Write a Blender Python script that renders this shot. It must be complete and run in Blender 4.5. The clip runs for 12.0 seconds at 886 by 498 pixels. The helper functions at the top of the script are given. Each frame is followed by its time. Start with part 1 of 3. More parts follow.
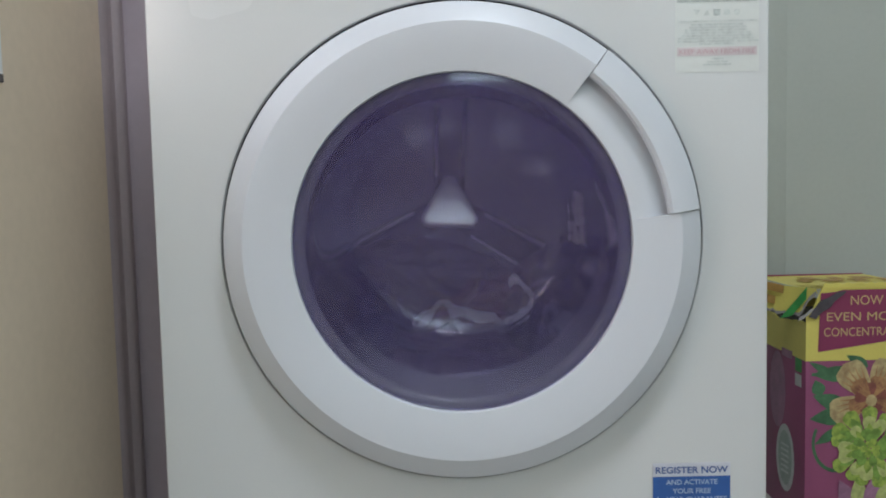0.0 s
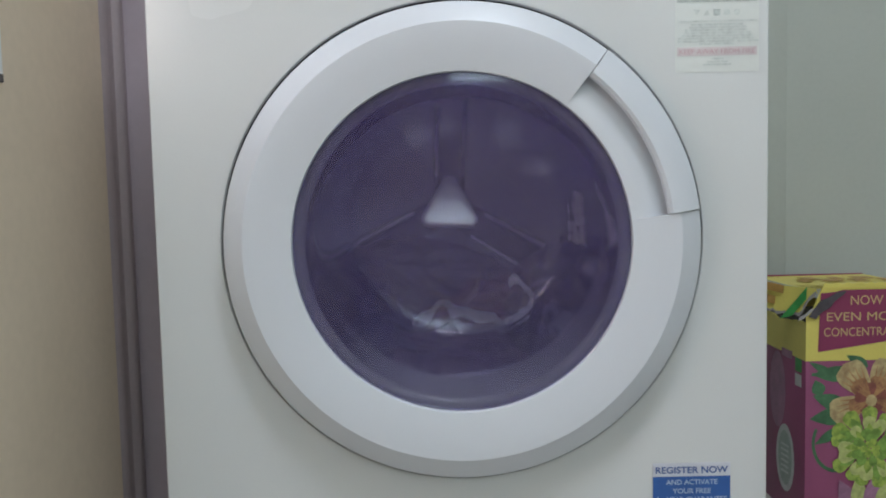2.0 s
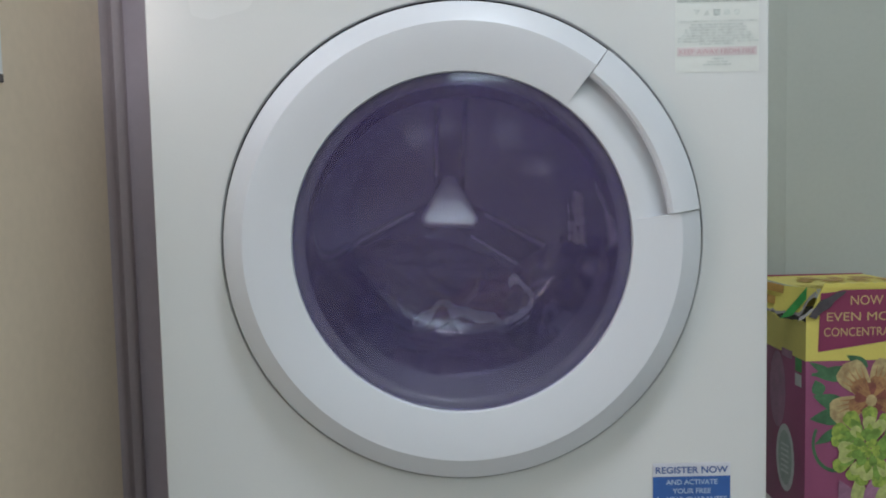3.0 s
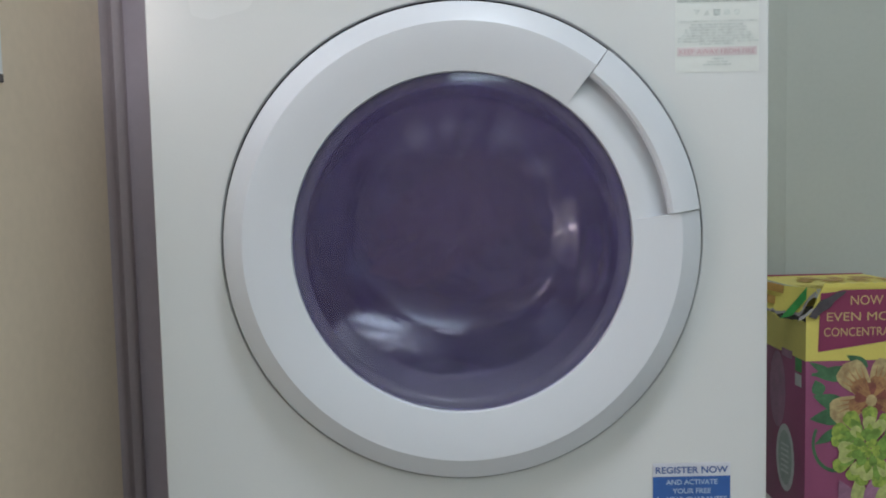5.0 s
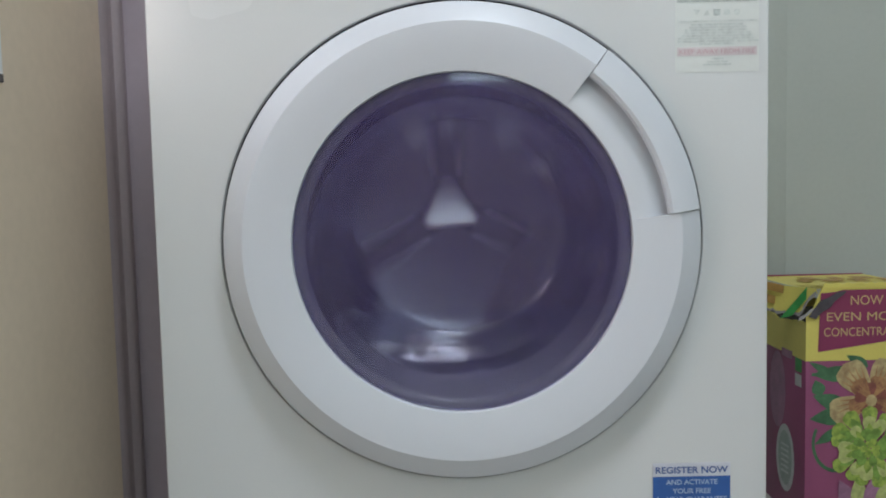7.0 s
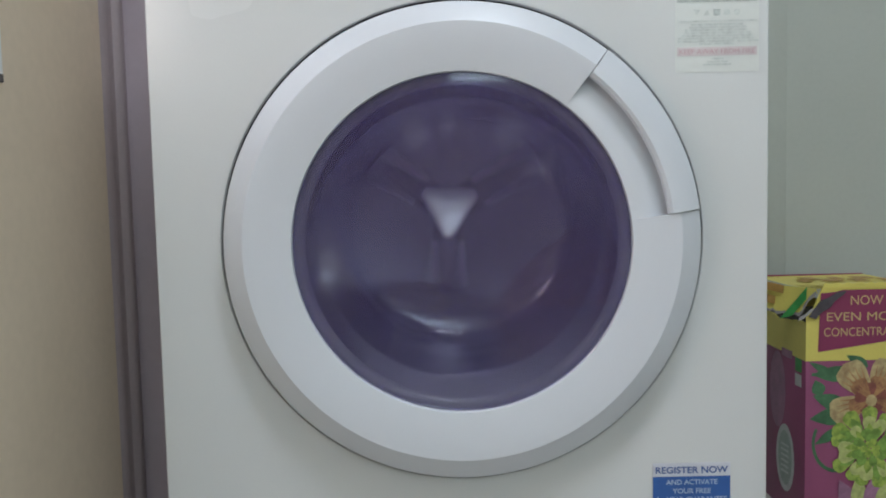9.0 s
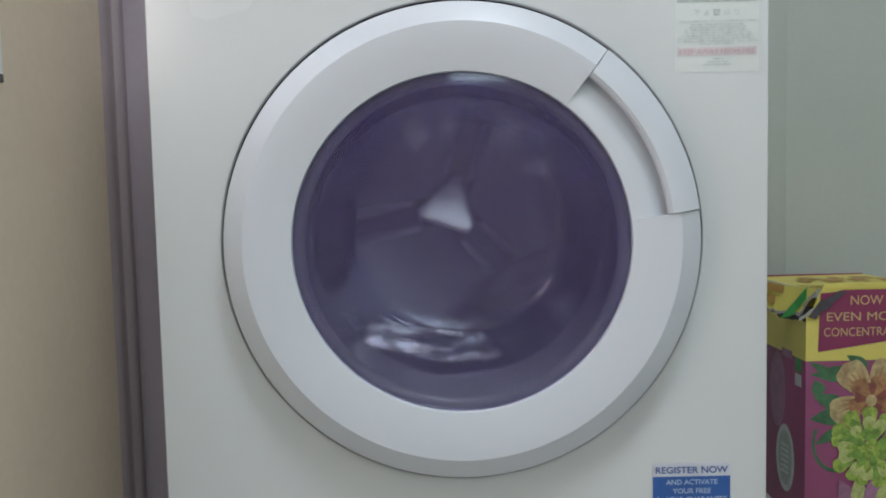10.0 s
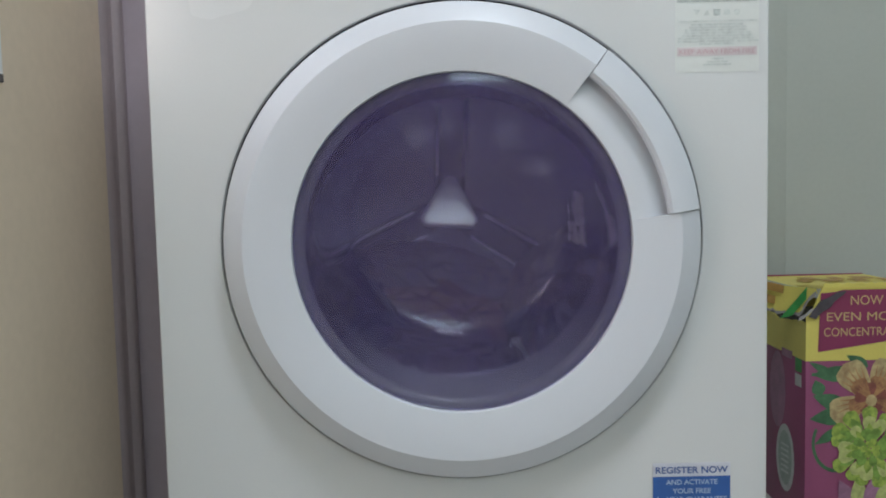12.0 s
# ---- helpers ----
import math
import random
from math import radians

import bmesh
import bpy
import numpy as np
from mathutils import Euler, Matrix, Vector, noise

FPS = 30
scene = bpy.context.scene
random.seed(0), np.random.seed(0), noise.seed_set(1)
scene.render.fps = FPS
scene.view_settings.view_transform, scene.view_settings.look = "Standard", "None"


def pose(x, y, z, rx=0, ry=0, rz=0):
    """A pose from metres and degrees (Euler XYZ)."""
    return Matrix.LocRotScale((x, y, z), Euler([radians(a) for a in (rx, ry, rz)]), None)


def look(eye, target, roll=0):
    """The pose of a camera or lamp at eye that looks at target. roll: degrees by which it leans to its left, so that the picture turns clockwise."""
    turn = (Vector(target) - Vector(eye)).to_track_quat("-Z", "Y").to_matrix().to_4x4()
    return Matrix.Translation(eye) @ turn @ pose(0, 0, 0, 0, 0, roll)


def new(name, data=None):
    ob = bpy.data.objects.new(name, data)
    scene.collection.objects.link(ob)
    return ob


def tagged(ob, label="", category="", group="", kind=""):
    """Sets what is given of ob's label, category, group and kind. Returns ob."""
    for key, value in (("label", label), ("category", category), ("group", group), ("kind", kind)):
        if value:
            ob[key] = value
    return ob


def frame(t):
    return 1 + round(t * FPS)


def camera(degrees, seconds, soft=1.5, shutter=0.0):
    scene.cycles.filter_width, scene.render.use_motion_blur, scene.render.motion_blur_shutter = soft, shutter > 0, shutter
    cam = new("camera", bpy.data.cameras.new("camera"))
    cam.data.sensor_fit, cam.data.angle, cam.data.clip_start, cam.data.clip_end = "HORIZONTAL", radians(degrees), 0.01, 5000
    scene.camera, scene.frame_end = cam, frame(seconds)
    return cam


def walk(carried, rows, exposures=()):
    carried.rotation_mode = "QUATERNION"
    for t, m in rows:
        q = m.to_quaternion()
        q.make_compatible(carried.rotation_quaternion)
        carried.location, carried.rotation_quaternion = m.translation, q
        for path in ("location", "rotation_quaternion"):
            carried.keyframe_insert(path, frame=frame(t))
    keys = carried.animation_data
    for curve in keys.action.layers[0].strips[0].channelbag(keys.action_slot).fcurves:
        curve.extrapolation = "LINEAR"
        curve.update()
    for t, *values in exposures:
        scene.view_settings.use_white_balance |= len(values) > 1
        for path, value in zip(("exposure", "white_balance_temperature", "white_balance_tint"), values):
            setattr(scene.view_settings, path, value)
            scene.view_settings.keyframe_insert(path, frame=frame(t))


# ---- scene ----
cam = camera(60, 12.0, soft=1.9, shutter=0.8)
EYE = Vector((-0.0147, -0.7443, 0.4946))
AIM = EYE + Vector((-0.004475, 0.99771, -0.06755))
walk(cam, [(0.0, look(EYE, AIM, -1.296)), (12.0, look(EYE, AIM, -1.296))],
     exposures=[(0.0, -0.35, 5700, 9), (12.0, -0.35, 5700, 9)])

# ---- world and lights ----
world = bpy.data.worlds.new("sky")
scene.world = world
world.use_nodes = True
wn = world.node_tree
sky = wn.nodes.new("ShaderNodeTexSky")
sky.sky_type, sky.sun_disc = "NISHITA", False
sky.sun_elevation, sky.sun_rotation = radians(35), radians(250)
wn.links.new(sky.outputs[0], wn.nodes["Background"].inputs[0])
wn.nodes["Background"].inputs[1].default_value = 0.12


def area_lamp(name, m, sx, sy, watts, colour):
    data = bpy.data.lights.new(name, "AREA")
    data.shape, data.size, data.size_y = "RECTANGLE", sx, sy
    data.energy, data.color = watts, colour
    ob = new(name, data)
    ob.matrix_world = m
    return ob


LX, LY = 0.30, -0.86          # middle of the added ceiling light
# daylight in the side window; front window and ceiling panel lights are added, unseen
area_lamp("side_window_daylight", look((-0.57, -0.62, 0.86), (0.30, 0.20, 0.42)), 0.30, 0.26, 1.3, (1.0, 0.72, 0.55))
area_lamp("added_front_light", look((0.45, -2.43, 1.47), (0.40, 0.0, 0.8)), 0.9, 0.85, 11.0, (0.89, 1.0, 0.95))
area_lamp("added_overhead_light", look((LX, LY, 2.33), (LX, LY, 0)), 0.5, 0.5, 19.5, (1.0, 0.99, 0.98))


# ---- materials ----
def mat(name, colour, rough=0.5, metal=0.0, vary=0.08, scale=6.0, fine=180.0, bump=0.05, tint=None, coat=0.0, rough_vary=0.1, stretch=(1, 1, 1)):
    """A procedural surface: broad and fine variation of colour and gloss, with a fine relief."""
    m = bpy.data.materials.new(name)
    m.use_nodes = True
    nt = m.node_tree
    b = nt.nodes["Principled BSDF"]
    tc = nt.nodes.new("ShaderNodeTexCoord")
    mp = nt.nodes.new("ShaderNodeMapping")
    mp.inputs["Scale"].default_value = stretch
    nt.links.new(tc.outputs["Object"], mp.inputs[0])
    broad = nt.nodes.new("ShaderNodeTexNoise")
    broad.inputs["Scale"].default_value, broad.inputs["Detail"].default_value = scale, 4
    grain = nt.nodes.new("ShaderNodeTexNoise")
    grain.inputs["Scale"].default_value, grain.inputs["Detail"].default_value = fine, 3
    for n in (broad, grain):
        nt.links.new(mp.outputs[0], n.inputs["Vector"])
    ramp = nt.nodes.new("ShaderNodeValToRGB")
    dark = [c * (1 - vary) for c in (tint or colour)]
    lite = [min(1, c * (1 + vary)) for c in colour]
    ramp.color_ramp.elements[0].position, ramp.color_ramp.elements[0].color = 0.35, (*dark, 1)
    ramp.color_ramp.elements[1].position, ramp.color_ramp.elements[1].color = 0.65, (*lite, 1)
    mix = nt.nodes.new("ShaderNodeMix")
    mix.inputs["Factor"].default_value = 0.3
    nt.links.new(broad.outputs[0], mix.inputs[2])
    nt.links.new(grain.outputs[0], mix.inputs[3])
    nt.links.new(mix.outputs[0], ramp.inputs[0])
    nt.links.new(ramp.outputs[0], b.inputs["Base Color"])
    mr = nt.nodes.new("ShaderNodeMapRange")
    mr.inputs["To Min"].default_value, mr.inputs["To Max"].default_value = max(0.02, rough - rough_vary), min(1, rough + rough_vary)
    nt.links.new(broad.outputs[0], mr.inputs["Value"])
    nt.links.new(mr.outputs[0], b.inputs["Roughness"])
    b.inputs["Metallic"].default_value = metal
    b.inputs["Coat Weight"].default_value = coat
    b.inputs["Coat Roughness"].default_value = 0.12
    if bump:
        bp = nt.nodes.new("ShaderNodeBump")
        bp.inputs["Strength"].default_value, bp.inputs["Distance"].default_value = bump, 0.002
        nt.links.new(grain.outputs[0], bp.inputs["Height"])
        nt.links.new(bp.outputs[0], b.inputs["Normal"])
    return m


ENAMEL = mat("white_enamel", (0.645, 0.655, 0.650), 0.27, vary=0.02, scale=3, fine=500, bump=0.02, rough_vary=0.015)
DOOR_PLASTIC = mat("white_door_plastic", (0.63, 0.65, 0.69), 0.34, vary=0.02, scale=5, fine=700, bump=0.03, rough_vary=0.03)
RUBBER = mat("grey_rubber", (0.06, 0.06, 0.075), 0.8, vary=0.15, scale=20, fine=60, bump=0.0)
# darker than real steel: the drum's shade is put into the colour
STEEL = mat("shade_darkened_steel", (0.17, 0.175, 0.215), 0.46, 1.0, vary=0.12, scale=7, fine=260, bump=0.0)
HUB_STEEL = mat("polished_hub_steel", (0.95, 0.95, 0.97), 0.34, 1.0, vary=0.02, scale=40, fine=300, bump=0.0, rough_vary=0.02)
# pale copy of the drum's steel, for painted highlight lines
HIGHLIGHT_STEEL = mat("painted_highlight_steel", (0.88, 0.88, 0.92), 0.42, 1.0, vary=0.05, scale=30, fine=300, bump=0.0)
TRIM_BLACK = mat("dark_rim_plastic", (0.06, 0.06, 0.07), 0.4, vary=0.1)
GAP_SHADE = mat("painted_gap_shade", (0.02, 0.02, 0.022), 0.7, vary=0.2)
BEIGE = mat("beige_wall_paint", (0.74, 0.63, 0.48), 0.7, vary=0.05, scale=3, fine=90, bump=0.12)
# both mauves are lightened to make up for dim light in the gap
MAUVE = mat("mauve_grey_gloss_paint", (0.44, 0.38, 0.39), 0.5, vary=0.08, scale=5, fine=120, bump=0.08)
MAUVE_FLAT = mat("lightened_mauve_grey_paint", (0.46, 0.39, 0.42), 0.8, vary=0.05, scale=4, fine=100, bump=0.1)
GREY_WALL = mat("grey_green_wall_paint", (0.47, 0.49, 0.44), 0.75, vary=0.04, scale=3, fine=120, bump=0.15)
WHITE_PAINT = mat("white_gloss_paint", (0.8, 0.8, 0.8), 0.4, vary=0.03)
CEILING = mat("ceiling_paint", (0.75, 0.75, 0.75), 0.8, vary=0.03)
FLOOR = mat("vinyl_floor", (0.46, 0.43, 0.40), 0.5, vary=0.15, scale=5)
SILL_LINE = mat("dark_sill_line", (0.10, 0.09, 0.09), 0.6)
CARD_PURPLE = mat("printed_purple_card", (0.29, 0.075, 0.165), 0.42, vary=0.12, scale=14, fine=400, bump=0.03)
CARD_PANEL = mat("printed_plum_card", (0.24, 0.035, 0.10), 0.42, vary=0.1, scale=14, fine=400, bump=0.03)
CARD_YELLOW = mat("printed_yellow_card", (0.72, 0.62, 0.14), 0.42, vary=0.08, scale=16, fine=400, bump=0.03)
CARD_INSIDE = mat("torn_card_edge", (0.33, 0.31, 0.31), 0.85, vary=0.15, scale=60, fine=500, bump=0.3)
# card grey darkened to hold the shade inside the torn lid
CARD_SHADOW = mat("shade_darkened_card", (0.085, 0.075, 0.085), 0.9, vary=0.2, scale=30)
PRINT_GREEN = mat("printed_green", (0.07, 0.17, 0.08), 0.42, vary=0.3, scale=50, fine=300, bump=0)
PRINT_BRIGHT_GREEN = mat("printed_bright_green", (0.06, 0.30, 0.07), 0.42, vary=0.2, scale=60, bump=0)
PRINT_LIME = mat("printed_lime_petal", (0.36, 0.44, 0.08), 0.42, vary=0.25, scale=110, fine=300, bump=0, tint=(0.22, 0.36, 0.05))
PRINT_DEEP_LIME = mat("printed_deep_lime", (0.20, 0.33, 0.06), 0.42, vary=0.3, scale=90, bump=0)
PRINT_PALE = mat("printed_pale_petal", (0.46, 0.50, 0.18), 0.42, vary=0.2, scale=90, bump=0)
PRINT_ORANGE = mat("printed_orange_petal", (0.40, 0.22, 0.09), 0.42, vary=0.25, scale=70, fine=200, bump=0, tint=(0.30, 0.13, 0.07))
PRINT_CREAM = mat("printed_cream_petal", (0.50, 0.41, 0.20), 0.42, vary=0.2, scale=60, bump=0, tint=(0.40, 0.26, 0.13))
PRINT_RED = mat("printed_dark_red", (0.24, 0.08, 0.06), 0.42, vary=0.25, scale=70, bump=0)
PRINT_PINK = mat("printed_pink", (0.34, 0.17, 0.27), 0.42, vary=0.2, scale=50, bump=0)
PRINT_WHITE = mat("printed_white", (0.55, 0.56, 0.55), 0.45, vary=0.1, scale=60, bump=0)
PRINT_SAGE = mat("printed_sage", (0.36, 0.42, 0.38), 0.45, vary=0.15, scale=60, bump=0)
PRINT_GOLD = mat("printed_gold_letter", (0.56, 0.42, 0.18), 0.42, vary=0.08, bump=0)
PRINT_AMBER = mat("printed_amber_bar", (0.46, 0.27, 0.07), 0.42, vary=0.15, scale=60, bump=0)
STICKER_CLEAR = mat("pale_sticker_film", (0.655, 0.672, 0.645), 0.30, vary=0.03, scale=12, bump=0)
STICKER_BLUE = mat("blue_sticker_film", (0.035, 0.11, 0.36), 0.35, vary=0.08, scale=30, bump=0)
STICKER_WHITE = mat("white_sticker_film", (0.62, 0.63, 0.70), 0.35, vary=0.04, scale=30, bump=0)
INK_BLUE = mat("blue_ink", (0.05, 0.10, 0.30), 0.4, vary=0.1, bump=0)
INK_PALE = mat("pale_blue_ink", (0.42, 0.52, 0.70), 0.4, vary=0.1, bump=0)
INK_GREY = mat("grey_ink", (0.46, 0.50, 0.48), 0.4, vary=0.2, scale=200, bump=0)
INK_FAINT = mat("faint_grey_ink", (0.575, 0.605, 0.58), 0.4, vary=0.12, scale=260, bump=0)
INK_RED = mat("faded_red_ink", (0.54, 0.36, 0.39), 0.4, vary=0.1, bump=0)
INK_PINK = mat("faded_pink_band", (0.62, 0.55, 0.555), 0.4, vary=0.1, bump=0)


def cloth(name, colour, rough=0.6):
    m = mat(name, colour, rough, vary=0.2, scale=14, fine=40, bump=0.0)
    b = m.node_tree.nodes["Principled BSDF"]
    b.inputs["Coat Weight"].default_value = 0.12
    b.inputs["Coat Roughness"].default_value = 0.3
    return m


CLOTH_NAVY = cloth("wet_navy_cloth", (0.018, 0.020, 0.045))
CLOTH_PURPLE = cloth("wet_purple_cloth", (0.032, 0.016, 0.040))
CLOTH_CHARCOAL = cloth("wet_charcoal_cloth", (0.018, 0.018, 0.024))
CLOTH_MAROON = cloth("wet_maroon_cloth", (0.050, 0.016, 0.028))
CLOTH_PALE = cloth("wet_pale_grey_cloth", (0.36, 0.36, 0.38))
# white colour for the painted glint at the drum's right
GLINT_WHITE = cloth("painted_glint_white", (0.78, 0.78, 0.80), 0.35)
CLOTH_BROWN = cloth("wet_brown_grey_cloth", (0.16, 0.12, 0.11))
CLOTH_SHINY = cloth("wet_shiny_grey_cloth", (0.66, 0.66, 0.70), 0.17)
CLOTH_SHINY.node_tree.nodes["Principled BSDF"].inputs["Metallic"].default_value = 0.85
CLOTH_SHINY.node_tree.nodes["Principled BSDF"].inputs["Coat Weight"].default_value = 1.0
CLOTH_GREY = cloth("wet_grey_cloth", (0.14, 0.14, 0.16))


def glass_material(name, colour, rough=0.03):
    m = bpy.data.materials.new(name)
    m.use_nodes = True
    b = m.node_tree.nodes["Principled BSDF"]
    b.inputs["Base Color"].default_value = (*colour, 1)
    b.inputs["Roughness"].default_value = rough
    b.inputs["Transmission Weight"].default_value = 1.0
    b.inputs["IOR"].default_value = 1.5
    return m


DOOR_GLASS = glass_material("door_bowl_glass", (0.93, 0.93, 0.95), 0.085)
SMOKED = glass_material("smoked_plastic_with_veil", (0.82, 0.81, 0.84))
nt = SMOKED.node_tree
# blue-violet diffuse share paints the veil of room light over the window
haze = nt.nodes.new("ShaderNodeBsdfDiffuse")
haze.inputs["Color"].default_value = (0.26, 0.19, 0.80, 1)
blend = nt.nodes.new("ShaderNodeMixShader")
film = nt.nodes.new("ShaderNodeTexNoise")
film.inputs["Scale"].default_value, film.inputs["Detail"].default_value = 9, 5
span = nt.nodes.new("ShaderNodeMapRange")
span.inputs["To Min"].default_value, span.inputs["To Max"].default_value = 0.040, 0.062
nt.links.new(film.outputs[0], span.inputs["Value"])
nt.links.new(span.outputs[0], blend.inputs[0])
nt.links.new(nt.nodes["Principled BSDF"].outputs[0], blend.inputs[1])
nt.links.new(haze.outputs[0], blend.inputs[2])
nt.links.new(blend.outputs[0], nt.nodes["Material Output"].inputs["Surface"])
# pale soft-edged film that paints reflections on the window cover
REFLECTION_FILM = bpy.data.materials.new("painted_reflection_film")
REFLECTION_FILM.use_nodes = True
nt = REFLECTION_FILM.node_tree
haze = nt.nodes["Principled BSDF"]
haze.inputs["Base Color"].default_value, haze.inputs["Roughness"].default_value = (0.62, 0.60, 0.72, 1), 0.8
clear = nt.nodes.new("ShaderNodeBsdfTransparent")
blend = nt.nodes.new("ShaderNodeMixShader")
where = nt.nodes.new("ShaderNodeTexCoord")
soft_edge = nt.nodes.new("ShaderNodeTexGradient")
soft_edge.gradient_type = "SPHERICAL"
span = nt.nodes.new("ShaderNodeMapRange")
span.inputs["To Min"].default_value, span.inputs["To Max"].default_value = 0.0, 0.042
nt.links.new(where.outputs["Object"], soft_edge.inputs[0])
nt.links.new(soft_edge.outputs[1], span.inputs["Value"])
nt.links.new(span.outputs[0], blend.inputs[0])
nt.links.new(clear.outputs[0], blend.inputs[1])
nt.links.new(haze.outputs[0], blend.inputs[2])
nt.links.new(blend.outputs[0], nt.nodes["Material Output"].inputs["Surface"])
PANE_GLASS = glass_material("window_glass", (0.96, 0.98, 0.97))


def glow(name, colour, strength):
    m = bpy.data.materials.new(name)
    m.use_nodes = True
    b = m.node_tree.nodes["Principled BSDF"]
    b.inputs["Base Color"].default_value = (*colour, 1)
    b.inputs["Emission Color"].default_value = (*colour, 1)
    b.inputs["Emission Strength"].default_value = strength
    return m


LAMP_GLOW = glow("lamp_diffuser", (0.93, 0.97, 1.0), 3.0)


# ---- builders ----
def part(name, bm, material, parent=None, label="", smooth=True, sharp=28):
    me = bpy.data.meshes.new(name)
    bmesh.ops.recalc_face_normals(bm, faces=bm.faces)
    bm.to_mesh(me)
    bm.free()
    if smooth:
        me.shade_smooth()
        me.set_sharp_from_angle(angle=radians(sharp))
    me.materials.append(material)
    ob = new(name, me)
    if parent:
        ob.parent = parent
    if label:
        tagged(ob, label)
    return ob


def box(x0, x1, y0, y1, z0, z1, bevel=0.0, bm=None):
    bm = bm or bmesh.new()
    made = bmesh.ops.create_cube(bm, size=1)["verts"]
    for v in made:
        v.co = Vector(((x0 + x1) / 2 + v.co.x * (x1 - x0), (y0 + y1) / 2 + v.co.y * (y1 - y0), (z0 + z1) / 2 + v.co.z * (z1 - z0)))
    if bevel:
        edges = list({e for v in made for e in v.link_edges})
        bmesh.ops.bevel(bm, geom=edges, offset=bevel, segments=3, affect="EDGES", profile=0.5)
    return bm


def lathe(profile, cx, cz, a0=0.0, a1=360.0, steps=144):
    """Turns a profile of (radius, y) about the line x = cx, z = cz; a closed outline of points gives a closed body."""
    bm = bmesh.new()
    full = abs(a1 - a0) >= 360
    n = steps if full else steps + 1
    rows = []
    for i in range(n):
        a = radians(a0 + (a1 - a0) * i / steps)
        rows.append([bm.verts.new((cx + r * math.cos(a), y, cz + r * math.sin(a))) for r, y in profile])
    k = len(profile)
    for i in range(steps):
        p, q = rows[i], rows[(i + 1) % n]
        for j in range(k):
            bm.faces.new((p[j], p[(j + 1) % k], q[(j + 1) % k], q[j]))
    if not full:
        bm.faces.new(rows[0])
        bm.faces.new(rows[-1][::-1])
    return bm


def lathe_open(profile, cx, cz, steps=144):
    bm = bmesh.new()
    rows = [[bm.verts.new((cx + r * math.cos(math.tau * i / steps), y, cz + r * math.sin(math.tau * i / steps))) for r, y in profile] for i in range(steps)]
    for i in range(steps):
        p, q = rows[i], rows[(i + 1) % steps]
        for j in range(len(profile) - 1):
            bm.faces.new((p[j], p[j + 1], q[j + 1], q[j]))
    return bm


def prism(points, m, depth):
    """A flat outline (x, y), raised by depth along z, placed by m."""
    bm = bmesh.new()
    low = [bm.verts.new(m @ Vector((x, y, 0))) for x, y in points]
    top = [bm.verts.new(m @ Vector((x, y, depth))) for x, y in points]
    n = len(points)
    bm.faces.new(top)
    bm.faces.new(low[::-1])
    for i in range(n):
        bm.faces.new((low[i], low[(i + 1) % n], top[(i + 1) % n], top[i]))
    return bm


def facing(x, y, z, turn=0.0):
    """A frame on a surface that faces the room: local x to the right, local y up, local z out."""
    return Matrix.Translation((x, y, z)) @ Matrix.Rotation(radians(90), 4, "X") @ Matrix.Rotation(radians(turn), 4, "Z")


def facing_side(x, y, z, turn=0.0):
    """A frame on a surface that faces -x: local x towards the room's front, local y up, local z out."""
    return Matrix.Translation((x, y, z)) @ Matrix.Rotation(radians(-90), 4, "Z") @ Matrix.Rotation(radians(90), 4, "X") @ Matrix.Rotation(radians(turn), 4, "Z")


def rect(w, h):
    return [(-w / 2, -h / 2), (w / 2, -h / 2), (w / 2, h / 2), (-w / 2, h / 2)]


def lettering(words, m, width, height, depth, material, parent, bold=0.0):
    cu = bpy.data.curves.new("words", "FONT")
    cu.body, cu.align_x, cu.align_y, cu.extrude, cu.offset = words, "CENTER", "BOTTOM_BASELINE", 0.0, bold
    tmp = bpy.data.objects.new("words", cu)
    scene.collection.objects.link(tmp)
    me = bpy.data.meshes.new_from_object(tmp.evaluated_get(bpy.context.evaluated_depsgraph_get()))
    bpy.data.objects.remove(tmp)
    xs = [v.co.x for v in me.vertices]
    ys = [v.co.y for v in me.vertices]
    sx, sy = width / (max(xs) - min(xs)), height / (max(ys) - min(ys))
    for v in me.vertices:
        v.co = m @ Vector(((v.co.x - (max(xs) + min(xs)) / 2) * sx, (v.co.y - min(ys)) * sy, depth))
    # one mesh a letter
    whole = bmesh.new()
    whole.from_mesh(me)
    bpy.data.meshes.remove(me)
    left = set(whole.faces)
    while left:
        seed = left.pop()
        island, todo = {seed}, [seed]
        while todo:
            for e in todo.pop().edges:
                for f in e.link_faces:
                    if f in left:
                        left.discard(f)
                        island.add(f)
                        todo.append(f)
        bm = bmesh.new()
        twin = {v: bm.verts.new(v.co) for v in {v for f in island for v in f.verts}}
        for f in island:
            bm.faces.new([twin[v] for v in f.verts])
        part("letter", bm, material, parent, "", False)
    whole.free()


def oval(w, h, n=20):
    return [(w / 2 * math.cos(math.tau * i / n), h / 2 * math.sin(math.tau * i / n)) for i in range(n)]


def thing(name, label, category, group="", kind=""):
    return tagged(new(name), label, category, group, kind)


# ---- the room ----
def setting(name, bm, material, label, category):
    return tagged(part(name, bm, material, None, "", False), label, category, "", "structure")


XL, XR, YB, YF, ZC = -0.425, 1.35, 0.60, -2.4, 2.4
setting("floor", box(XL - 0.3, XR + 0.1, YF - 0.1, YB + 0.1, -0.1, 0), FLOOR, "dull brown vinyl floor under the washing machine", "floor")
setting("ceiling", box(XL - 0.3, XR + 0.1, YF - 0.1, YB + 0.1, ZC, ZC + 0.1), CEILING, "plain white painted ceiling", "ceiling")
setting("wall_back", box(XL - 0.3, XR + 0.1, YB, YB + 0.1, 0, ZC), GREY_WALL, "plain grey-green painted wall behind the washing machine", "wall")
